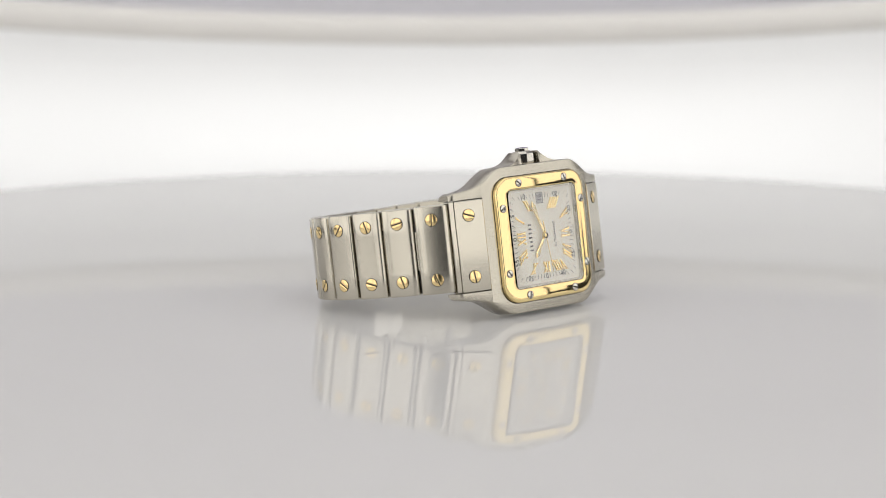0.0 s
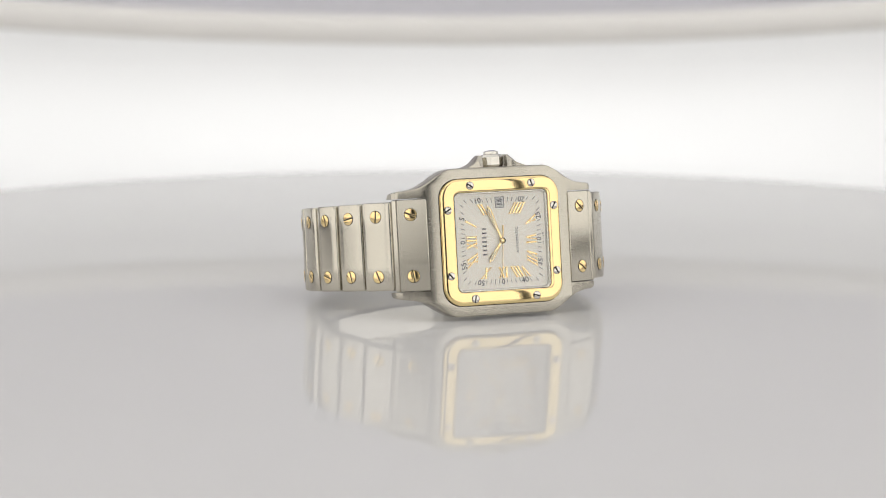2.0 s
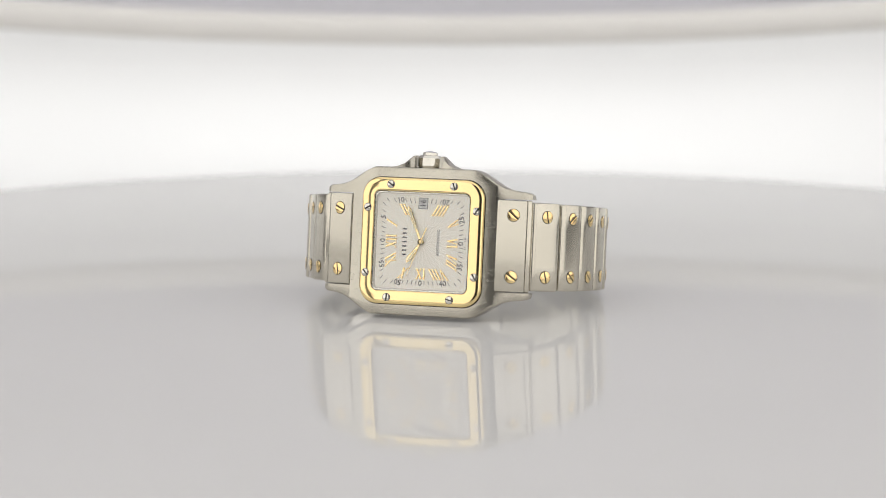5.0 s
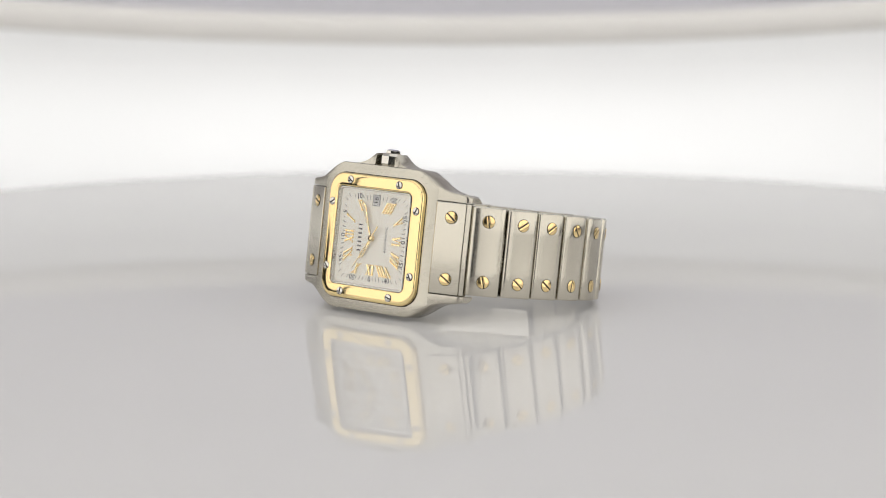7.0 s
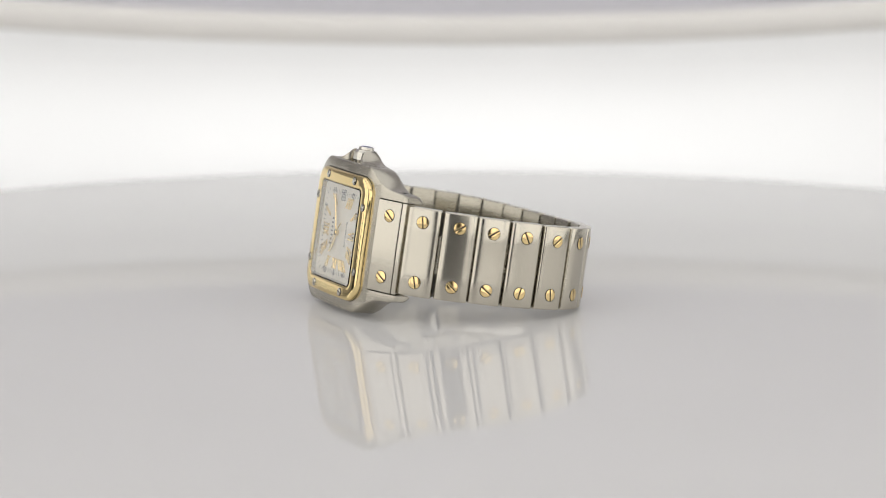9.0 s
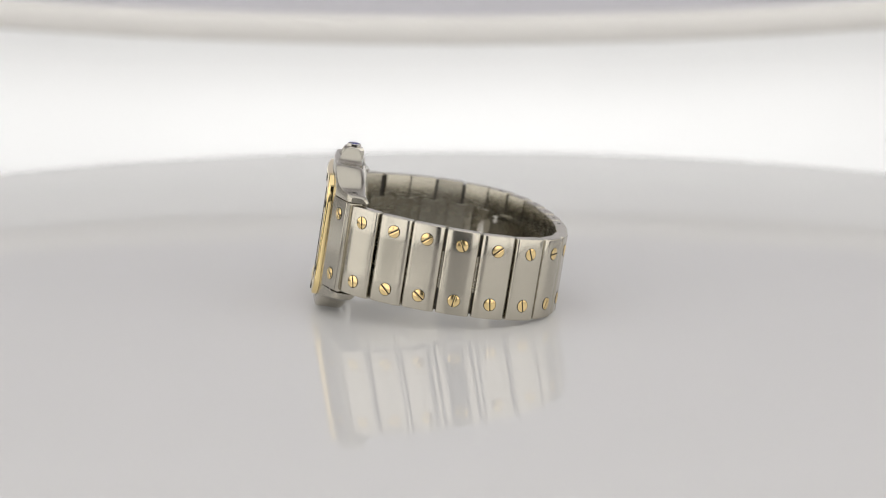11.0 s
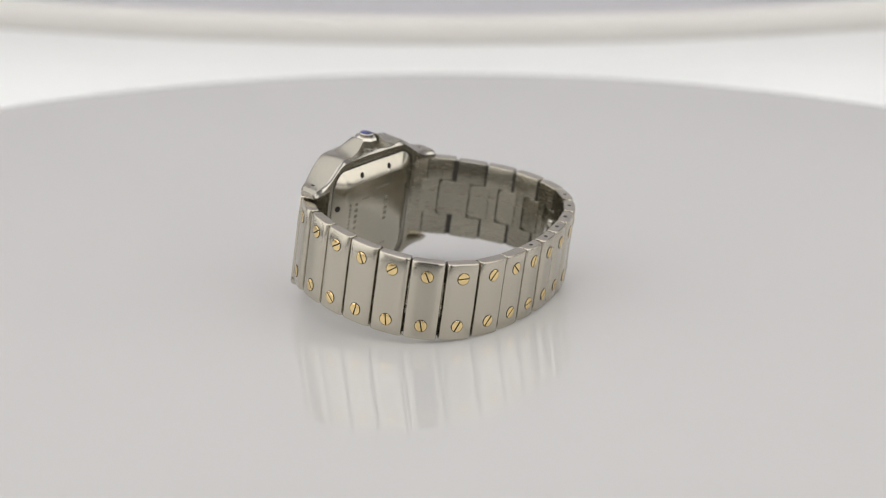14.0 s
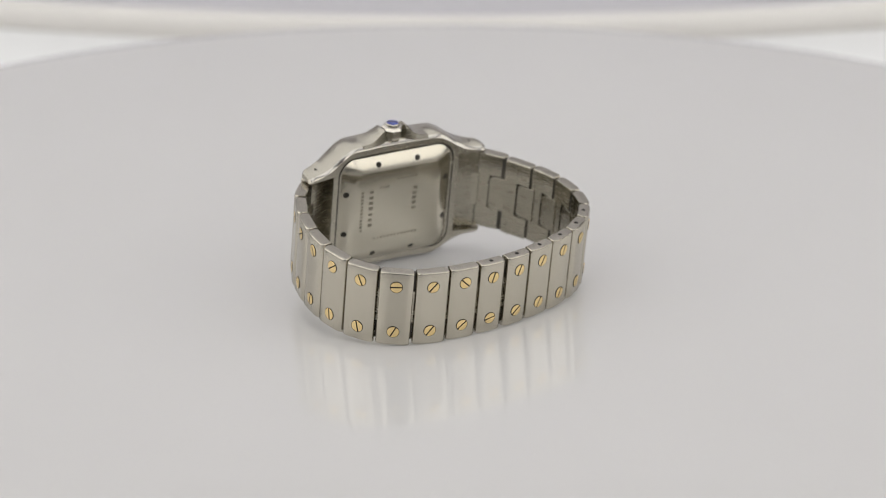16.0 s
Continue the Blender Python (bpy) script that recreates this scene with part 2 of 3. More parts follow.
for side in (-1, 1):
    softbox("tall white softbox panel flanking the camera", pose(side * 0.38, -0.64, 0.285, 90, 0, 180), 460, 620, soft_glow, 175)
    softbox("wide white softbox panel at the side of the cabinet", pose(side * 0.66, -0.33, 0.285, 90, 0, -90 * side), 580, 620, soft_glow, 175)
    # black skirt and block here are unseen, added for dark reflections in the bezel
    softbox("narrow white softbox panel over a black skirt", pose(side * 0.66, 0.13, 0.308, 90, 0, -90 * side), 316, 576, soft_glow, 220, 55, side)
softbox("wide white overhead softbox", facing(0, -0.08, 0.66, 0, -0.08, 0), 1100, 1110, top_glow)


# ---- the turntable ----
def turntable_thing():
    root = tagged(new("turntable"), "round white glossy acrylic turntable disc that mirrors the watch", "turntable")
    bm = bmesh.new()
    prof = [(20, -10), (194, -10), (196.3, -9), (197, -7), (197, -3), (196.4, -1.2), (194.8, -0.2), (192, 0), (120, 0), (60, 0)]
    loops = [[(r * math.cos(2 * math.pi * i / 160), r * math.sin(2 * math.pi * i / 160), z) for i in range(160)] for r, z in prof]
    loft(bm, loops, cap_first=True, cap_last=True)
    part("tabletop", bm, gloss_white, root, "glossy white acrylic disc", smooth=40)
    bm = bmesh.new()
    loft(bm, [[(r * math.cos(2 * math.pi * i / 48), r * math.sin(2 * math.pi * i / 48), z) for i in range(48)]
              for r, z in ((30, -10), (30, -60), (26, -64))], cap_first=True, cap_last=True)
    part("hub", bm, wall_white, root, "white hub")
    bm = bmesh.new()
    loft(bm, [[(r * math.cos(2 * math.pi * i / 48), r * math.sin(2 * math.pi * i / 48), z) for i in range(48)]
              for r, z in ((70, -200), (70, -190), (22, -186), (22, -70))], cap_first=True, cap_last=True)
    structure("pedestal", bm, wall_white, "white pedestal under the turntable")
    return root


turntable = turntable_thing()

# ---- the wristwatch: x towards six o'clock, y from the dial into the bracelet, z towards the crown ----
watch = tagged(new("wristwatch"), "steel and gold square wristwatch lying on its side on the turntable", "watch")


def spline(knots, x):
    """Smooth monotone interpolation through knots."""
    xs = [k[0] for k in knots]
    if x <= xs[0]:
        return knots[0][1]
    for (x0, y0), (x1, y1) in zip(knots, knots[1:]):
        if x <= x1:
            t = (x - x0) / (x1 - x0)
            return y0 + (y1 - y0) * t
    return knots[-1][1]


def rounded(knots, x, w=0.7):
    return sum(spline(knots, abs(x + w * (i - 4) / 4)) for i in range(9)) / 9


SIDE = [(0, 14.55), (10.3, 14.55), (12.4, 13.5), (14.4, 12.1), (16.3, 11.15), (18.2, 10.75), (20.6, 10.55), (21.2, 9.9)]


FRONT = [(0, 0.75), (6, 0.9), (10, 1.2), (12.5, 1.5), (14.8, 1.98), (17.8, 3.27), (22.5, 5.35)]


def front_y(x):
    return rounded(FRONT, x, 1.0)


def back_y(x):
    return 6.5 + 0.0052 * x * x


def case():
    bm = bmesh.new()

    def section(x, lo):
        """Half of a cross-section, from the front inwards edge over the flank to the back."""
        h, f, b = rounded(SIDE, x), front_y(x), back_y(x)
        if abs(x) > 20.3:
            k = (abs(x) - 20.3) / 0.7
            f, b = f + 0.55 * k * k, b - 0.6 * k * k
        inner = 3.2 if abs(x) < 11.6 else f
        return [(f, lo), (inner, 11.3), (f, 11.45), (f, h - 0.4), (f + 0.1, h - 0.13), (f + 0.34, h), (b - 1.1, h - 0.06), (b - 0.55, h - 0.32), (b, h - 0.95), (b, lo)]

    def polish(mesh):
        """The bevels along the back edge and the fine front chamfer are polished."""
        mesh.normal_update()
        for f in mesh.faces:
            c = f.calc_center_median()
            h, b = rounded(SIDE, c.x), back_y(c.x)
            if abs(c.x) < 20.9 and abs(c.z) > h - 1.2 and c.y > b - 0.6 and abs(f.normal.y) > 0.12 and abs(f.normal.z) > 0.12:
                f.material_index = 1

    xs = sorted([-14.8 + 29.6 * i / 48 for i in range(49)] + [-11.61, -11.59, 11.59, 11.61])
    loops = []
    for x in xs:
        s = section(x, 0)[1:-1]
        loops.append([(x, y, z) for y, z in s] + [(x, y, -z) for y, z in reversed(s)])
    loft(bm, loops, cap_first=True, cap_last=True)
    polish(bm)
    lugs = []
    for sx in (-1, 1):
        for sz in (-1, 1):
            lug = bmesh.new()
            loops = []
            for i in range(17):
                x = sx * (14.8 + 6.2 * i / 16)
                s = section(x, 9.15)
                loops.append([(x, y, sz * z) for y, z in s[:1] + s[3:]])
            loft(lug, loops, cap_last=True)
            polish(lug)
            lugs.append(lug)
    ob = part("case", bm, [steel_brushed, steel_polished], watch, "satin-brushed steel case with curved lugs", smooth=38)
    for lug in lugs:
        part("lug", lug, [steel_brushed, steel_polished], ob, smooth=28)
    # the shoulders that guard the crown
    for sx in (-1, 1):
        bm = bmesh.new()
        loops = []
        for x, top in ((2.55, 17.0), (3.0, 17.0), (3.7, 16.3), (4.6, 15.4), (6.0, 14.75), (7.6, 14.5)):
            w = (top - 14.5) / 2.5
            y0, y1 = 1.6 + 0.9 * w, 6.4 - 0.5 * w
            loops.append([(sx * x, y0 - 0.35, 13.8), (sx * x, y0, top - 0.6 * w), (sx * x, y0 + 0.5, top - 0.1 * w), (sx * x, y1 - 0.6, top), (sx * x, y1, top - 0.5 * w), (sx * x, y1 + 0.25, 13.8)])
        loft(bm, loops, cap_first=True, cap_last=True)
        part("crown_guard", bm, steel_brushed, ob, smooth=40)
    # the small pins through the lugs
    bm = bmesh.new()
    loft(bm, [[(0.45 * math.cos(2 * math.pi * i / 12), 0.45 * math.sin(2 * math.pi * i / 12), z) for i in range(12)] for z in (-0.2, 0.06)], cap_first=True, cap_last=True)
    pin = to_mesh("lug_pin", bm, groove)
    for sx in (-1, 1):
        for sz in (-1, 1):
            part("lug_pin", pin, None, ob, m=mmpose(sx * 18.0, 5.6, sz * 10.72, 0 if sz > 0 else 180, 0, 0))
    return ob


case_ob = case()


def screw_mesh(name, r, head, seat, proud=0.14, slot=0.15):
    """A slotted screw head along -y: dark seat ring, two half-round lands and the slot between them."""
    bm = bmesh.new()
    ring = [(1.09 * r * math.cos(2 * math.pi * i / 28), 0.3, 1.09 * r * math.sin(2 * math.pi * i / 28)) for i in range(28)]
    loft(bm, [ring, [(x, -0.03, z) for x, _, z in ring]], cap_first=True, cap_last=True)
    for f in bm.faces:
        f.material_index = 1
    for side in (-1, 1):
        a0 = math.asin(slot / r)
        arc = [a0 + (math.pi - 2 * a0) * i / 14 for i in range(15)]
        loops = []
        for s, y in ((1.0, 0.1), (1.0, -proud * 0.7), (0.93, -proud)):
            loops.append([(s * r * math.cos(a), y, side * max(slot + (1 - s) * r * 0.6, s * r * math.sin(a))) for a in arc])
        loft(bm, loops, cap_last=True)
    return to_mesh(name, bm, [head, seat], 40)


bezel_screw = screw_mesh("bezel_screw", 0.74, steel_polished, groove, proud=0.1, slot=0.12)
link_screw = screw_mesh("link_screw", 1.17, gold_screw, groove, proud=0.12, slot=0.13)
rng = random.Random(7)


def bow(x):
    """The bezel is bowed a little towards six and twelve o'clock."""
    return -0.3 + 0.0045 * x * x


def dense(loop, step=6):
    """More points on the long sides of a loop."""
    out = []
    for a, b in zip(loop, loop[1:] + loop[:1]):
        n = 10 if (Vector(a) - Vector(b)).length > 4 else 1
        out += [tuple(Vector(a).lerp(Vector(b), i / n)) for i in range(n)]
    return out


def bezel():
    bm = bmesh.new()
    prof = [(9.72, 1.1, 1.8), (9.72, 1.1, 0.32), (9.76, 1.14, 0.14), (9.86, 1.2, 0.05), (10.0, 1.3, 0.015), (10.6, 1.9, 0.0), (11.4, 2.7, 0.0), (11.95, 3.25, 0.02), (12.2, 3.5, 0.1), (12.36, 3.65, 0.26), (12.42, 3.7, 0.5), (12.42, 3.7, 3.0)]
    bm_loops = []
    for h, r, y in prof:
        bm_loops.append([(px, py + bow(px), pz) for px, py, pz in dense(square_loop(h, r, y, 10))])
    loft(bm, bm_loops)
    ob = part("bezel", bm, gold, watch, "polished yellow gold bezel with eight steel screws", smooth=50)
    bm = bmesh.new()
    loft(bm, [[(px, front_y(px) + py, pz) for px, py, pz in dense(square_loop(h, r, y, 10))] for h, r, y in ((12.40, 3.70, -0.03), (12.56, 3.82, -0.02), (12.58, 3.84, 0.5))])
    part("seat_ring", bm, groove, ob, "dark joint round the bezel")
    s, l = 6.43, 11.1
    for i, (x, z) in enumerate(((-s, l), (s, l), (l, s), (l, -s), (s, -l), (-s, -l), (-l, -s), (-l, s))):
        part("screw", bezel_screw, None, ob, m=mmpose(x, bow(x) - 0.03, z, 0, (35, 70, 120, 60, 15, 100, 50, 150)[i], 0))
    return ob


bezel()


# ---- dial ----
DIAL_Y = 1.15
# a frame on the dial: x to three o'clock, y to twelve, z towards the viewer
ON_DIAL = Matrix(((0, -1, 0, 0), (0, 0, -1, DIAL_Y * MM), (1, 0, 0, 0), (0, 0, 0, 1)))


def on_dial(u, v, w=0.0, turn=0.0):
    return ON_DIAL @ pose(u * MM, v * MM, w * MM, 0, 0, turn)


def dial():
    bm = bmesh.new()
    loft(bm, [square_loop(10.2, 1.2, DIAL_Y + 0.4), square_loop(10.2, 1.2, DIAL_Y)], cap_first=True, cap_last=True)
    ob = part("dial", bm, dial_silver, watch, "silvered sunburst dial with raised gold Roman numerals")
    bm = bmesh.new()
    loft(bm, [square_loop(9.70, 1.05, DIAL_Y - 0.02), square_loop(9.70, 1.05, 0.42), square_loop(9.5, 0.95, 0.42), square_loop(9.32, 0.9, DIAL_Y - 0.02)])
    part("rehaut", bm, steel_polished, ob, "sloped inner ring")

    def strip(bm, pts, shear, w0, w1):
        """A flat raised stroke; pts in numeral space, sheared onto the side of the square."""
        (ax, ay), (bx, by), t = pts
        dx, dy = bx - ax, by - ay
        n = math.hypot(dx, dy)
        px, py = -dy / n * t / 2, dx / n * t / 2
        quad = [(ax + px, ay + py), (bx + px, by + py), (bx - px, by - py), (ax - px, ay - py)]
        loops = []
        for w, k in ((w0, 1.0), (w1 * 0.6, 1.0), (w1, 0.55)):
            row = []
            for qx, qy in quad:
                if k < 1:
                    ox = qx - (ax if abs(qx - ax) + abs(qy - ay) < abs(qx - bx) + abs(qy - by) else bx)
                    oy = qy - (ay if abs(qx - ax) + abs(qy - ay) < abs(qx - bx) + abs(qy - by) else by)
                    qx, qy = qx - ox * (1 - k), qy - oy * (1 - k)
                row.append(shear(qx, qy, w))
            loops.append(row)
        loft(bm, loops, cap_first=True, cap_last=True)

    H = 1.0

    def glyphs(word):
        """Strokes of a Roman numeral, centred, and its width."""
        strokes, x = [], 0.0
        for ch in word:
            if ch == "I":
                strokes += [((x + 0.3, -H), (x + 0.3, H), 0.42), ((x + 0.02, -H), (x + 0.58, -H), 0.17), ((x + 0.02, H), (x + 0.58, H), 0.17)]
                x += 0.72
            elif ch == "V":
                strokes += [((x + 0.25, H), (x + 0.72, -H), 0.42), ((x + 1.2, H), (x + 0.76, -H), 0.22), ((x, H), (x + 0.52, H), 0.17), ((x + 0.95, H), (x + 1.42, H), 0.17)]
                x += 1.5
            else:
                strokes += [((x + 0.25, H), (x + 1.15, -H), 0.42), ((x + 1.15, H), (x + 0.25, -H), 0.22), ((x, H), (x + 0.5, H), 0.17), ((x + 0.9, H), (x + 1.4, H), 0.17),
                            ((x, -H), (x + 0.5, -H), 0.17), ((x + 0.9, -H), (x + 1.4, -H), 0.17)]
                x += 1.48
        return [((a - x / 2, b), (c - x / 2, d), t) for (a, b), (c, d), t in strokes]

    HOURS = {1: "I", 2: "II", 4: "IIII", 5: "V", 6: "VI", 7: "VII", 8: "VIII", 9: "IX", 10: "X", 11: "XI", 12: "XII"}
    for hour, word in HOURS.items():
        a = radians(30 * hour)
        du, dv = math.sin(a), math.cos(a)
        k = 6.25 / max(abs(du), abs(dv))
        cu, cv = du * k, dv * k
        side = (1, 0) if abs(dv) >= abs(du) else (0, -1)
        if (dv < 0 and abs(dv) >= abs(du)) or (du < 0 and abs(du) > abs(dv)):
            side = (-side[0], -side[1])
        stretch = k / 6.25

        def shear(x, y, w):
            u = cu + side[0] * x * 0.92 + du * y * stretch
            v = cv + side[1] * x * 0.92 + dv * y * stretch
            return (-v, DIAL_Y - w, u)

        bm = bmesh.new()
        for st in glyphs(word):
            strip(bm, st, shear, 0.0, 0.3)
        part("numeral", bm, gold, ob, "raised gold Roman numeral", smooth=None)
    # minute ticks along the square, with figures at the five-minute places
    bm = bmesh.new()
    for m in range(60):
        if m in (14, 15, 16) or m % 5 == 0:
            continue
        a = radians(6 * m)
        du, dv = math.sin(a), math.cos(a)
        k = 8.0 / max(abs(du), abs(dv))
        if m % 5 in (1, 4) and abs(abs(du) - abs(dv)) > 0.3:
            ln = 0.36
        else:
            ln = 0.45
        c = (du * k, dv * k)
        p, q = (c[0] - du * ln, c[1] - dv * ln), (c[0] + du * ln, c[1] + dv * ln)
        nx, ny = -dv * 0.06, du * 0.06
        vs = [bm.verts.new((-v, DIAL_Y - 0.012, u)) for u, v in ((p[0] + nx, p[1] + ny), (q[0] + nx, q[1] + ny), (q[0] - nx, q[1] - ny), (p[0] - nx, p[1] - ny))]
        bm.faces.new(vs)
    part("minute_track", bm, ink, ob, "fine black minute ticks", smooth=None)
    for m, word in ((5, "5"), (10, "10"), (20, "20"), (25, "25"), (30, "0"), (35, "35"), (40, "40"), (45, "0"), (50, "50"), (55, "55"), (0, "0")):
        a = radians(6 * m)
        du, dv = math.sin(a), math.cos(a)
        k = 8.0 / max(abs(du), abs(dv))
        # each figure stands nearly square to its side of the dial; those of the lower half are turned to be read upright
        flank = 90 * round(6 * m / 90)
        stand = -(flank + 0.35 * (6 * m - flank)) + (180 if 20 <= m <= 40 else 0)
        part("minute_figure", text_mesh("minute_figure", word, 1.48, 0.006, ink), None, ob, m=on_dial(du * k, dv * k, 0.008, stand))
    # the maker's word as plain bars; the other word as it reads
    bm = bmesh.new()
    for i in range(7):
        u = -2.75 + 0.84 * i
        box(bm, -4.0, -3.1, DIAL_Y - 0.02, DIAL_Y - 0.005, u, u + 0.3)
    part("printed_bars", bm, ink, ob, "row of small black bars", smooth=None)
    part("printed_word", text_mesh("printed_word", "AUTOMATIC", 0.82, 0.006, ink, 1.12), None, ob, m=on_dial(0, -3.35, 0.008))
    bm = bmesh.new()
    for u in (-1.1, -0.7, 0.45, 0.8, 1.1):
        box(bm, 8.72, 8.95, DIAL_Y - 0.02, DIAL_Y - 0.005, u, u + 0.16)
    part("small_print", bm, ink, ob, "tiny illegible black line", smooth=None)
    # date
    bm = bmesh.new()
    box(bm, -0.85, 0.85, DIAL_Y - 0.03, DIAL_Y + 0.1, 6.55, 8.55)
    win = part("date_window", bm, date_card, ob, "small grey date window", smooth=None)
    part("date_figure", text_mesh("date_figure", "16", 1.55, 0.006, ink), None, win, m=on_dial(7.55, 0, 0.045))
    bm = bmesh.new()
    for d in ((-0.95, -0.85, 6.45, 8.65), (0.85, 0.95, 6.45, 8.65), (-0.85, 0.85, 6.45, 6.55), (-0.85, 0.85, 8.55, 8.65)):
        box(bm, d[0], d[1], DIAL_Y - 0.06, DIAL_Y + 0.02, d[2], d[3])
    part("date_frame", bm, ink, win, "dark window edge", smooth=None)
    return ob


dial()


def hand(name, outline, inset, w, angle, label):
    """A hand in the frame of the dial, turning about the dial's normal; outline in u, v, pointing to twelve."""
    bm = bmesh.new()
    rows = [[(u, v, 0.0) for u, v in outline], [(u, v, 0.10) for u, v in outline], [(u * 0.55, v * 0.992, 0.19) for u, v in outline]]
    loft(bm, rows, cap_first=True, cap_last=True)
    me = to_mesh(name, bm, gold, None)
    ob = part(name, me, None, watch, label, m=ON_DIAL @ pose(0, 0, w * MM, 0, 0, -angle))
    if inset:
        bm = bmesh.new()
        loft(bm, [[(u, v, 0.1) for u, v in inset], [(u, v, 0.205) for u, v in inset]], cap_first=True, cap_last=True)
        part("lume", bm, lume, ob, "pale luminous filling", smooth=None)
    return ob


hand("hour_hand", [(-0.24, -0.5), (-0.27, 1.6), (-0.54, 4.2), (0, 5.15), (0.54, 4.2), (0.27, 1.6), (0.24, -0.5)], [(-0.1, 1.9), (-0.25, 4.15), (0, 4.75), (0.25, 4.15), (0.1, 1.9)], 0.34, 304.5, "gold sword-shaped hour hand")
hand("minute_hand", [(-0.24, -0.6), (-0.25, 2.4), (-0.5, 6.6), (0, 7.65), (0.5, 6.6), (0.25, 2.4), (0.24, -0.6)], [(-0.08, 2.6), (-0.22, 6.5), (0, 7.2), (0.22, 6.5), (0.08, 2.6)], 0.58, 67.5, "gold sword-shaped minute hand")
SECOND_AT = 0.82
second = hand("second_hand", [(-0.16, -3.0), (-0.09, 0), (-0.05, 7.5), (0.05, 7.5), (0.09, 0), (0.16, -3.0)], None, SECOND_AT, 261.3, "thin gold second hand, sweeping")
bm = bmesh.new()
loft(bm, [[(r * math.cos(2 * math.pi * i / 24), DIAL_Y - w, r * math.sin(2 * math.pi * i / 24)) for i in range(24)]
          for r, w in ((0.62, 0.3), (0.62, 0.92), (0.5, 1.02), (0.24, 1.05), (0.2, 0.98))], cap_first=True, cap_last=True)
part("hand_hub", bm, gold, watch, "small gold centre boss")

bm = bmesh.new()
loft(bm, [square_loop(9.70, 1.08, 0.36), square_loop(9.70, 1.08, 0.14), square_loop(9.6, 1.0, 0.05)], cap_first=True, cap_last=True)
crystal = part("crystal", bm, crystal_glass, watch, "clear flat sapphire crystal", smooth=None)
crystal.visible_shadow = False


# ---- crown ----
def crown():
    bm = bmesh.new()
    n = 8
    loops = []
    for r, z, k in ((2.0, 14.2, 8), (2.25, 14.7, 8), (2.35, 15.0, 8), (2.35, 16.5, 8), (2.0, 17.0, 8), (1.5, 17.12, 8), (1.48, 17.55, 8), (1.36, 17.68, 8)):
        loops.append([(r * math.cos(2 * math.pi * (i + 0.5) / n), 4.4 + r * math.sin(2 * math.pi * (i + 0.5) / n), z) for i in range(n)])
    loft(bm, loops, cap_first=True, cap_last=True)
    ob = part("crown", bm, steel_polished, watch, "faceted steel crown", smooth=None)
    bm = bmesh.new()
    loft(bm, [[(r * math.cos(2 * math.pi * i / 24), 4.4 + r * math.sin(2 * math.pi * i / 24), z) for i in range(24)]
              for r, z in ((1.28, 17.5), (1.28, 17.69), (1.1, 17.77), (0.8, 17.84), (0.45, 17.88), (0.12, 17.89))], cap_first=True, cap_last=True)
    part("cabochon", bm, spinel, ob, "deep blue polished cabochon", smooth=60)


crown()


# ---- case back ----
def case_back():
    bm = bmesh.new()
    loft(bm, [square_loop(h + 1.3, r, y, 8, h) for h, r, y in ((12.1, 3.6, 6.2), (12.1, 3.6, 7.05), (11.85, 3.5, 7.3), (9.1, 2.6, 8.4), (8.8, 2.4, 8.47))], cap_last=True)
    joint = bmesh.new()
    loft(joint, [[(px, back_y(px) + py, pz) for px, py, pz in dense(square_loop(h + 1.3, 3.7, y, 8, h))] for h, y in ((12.05, 0.02), (12.32, 0.012), (12.34, -0.4))])
    ob = part("case_back", bm, steel_satin, watch, "bevelled steel case back with worn engraving", smooth=30)
    part("joint_ring", joint, groove, ob, "dark joint round the case back")
    bm = bmesh.new()
    loft(bm, [[(0.62 * math.cos(2 * math.pi * i / 16), y, 0.62 * math.sin(2 * math.pi * i / 16)) for i in range(16)] for y in (-0.3, 0.03)], cap_first=True, cap_last=True)
    hole = to_mesh("screw_hole", bm, groove)
    for x, z in ((4.6, 10.4), (-4.6, 10.4), (11.8, 4.6), (11.8, -4.6), (-11.8, 4.6), (-11.8, -4.6), (4.6, -10.4), (-4.6, -10.4)):
        part("screw_hole", hole, None, ob, m=mmpose(x, 7.86, z, 0, 0, 0) @ (pose(0, 0, 0, (21.8 if z > 0 else -21.8), 0, 0) if abs(z) > abs(x) else pose(0, 0, 0, 0, 0, (-21.8 if x > 0 else 21.8))))

    def engraving(x0, z0, count, pitch, w, h, along_z=False):
        bm = bmesh.new()
        for i in range(count):
            ww = w * (0.75 + 0.4 * rng.random())
            if along_z:
                box(bm, x0 - h / 2, x0 + h / 2, 8.45, 8.482, z0 - i * pitch, z0 - i * pitch + ww)
            else:
                box(bm, x0 - i * pitch - ww, x0 - i * pitch, 8.45, 8.482, z0 - h / 2, z0 + h / 2)
        part("engraved_bars", bm, etched, ob, "row of small engraved marks", smooth=None)

    engraving(4.2, 5.2, 4, 0.62, 0.4, 0.5)
    engraving(0.2, 6.6, 6, 0.85, 0.55, 0.4)
    engraving(6.1, 4.2, 7, 1.3, 0.75, 0.95, True)
    engraving(8.2, 4.4, 12, 0.8, 0.5, 0.65, True)
    engraving(-4.2, 3.4, 5, 1.15, 0.7, 1.0, True)
    engraving(5.0, -6.6, 13, 0.82, 0.5, 0.5)


case_back()

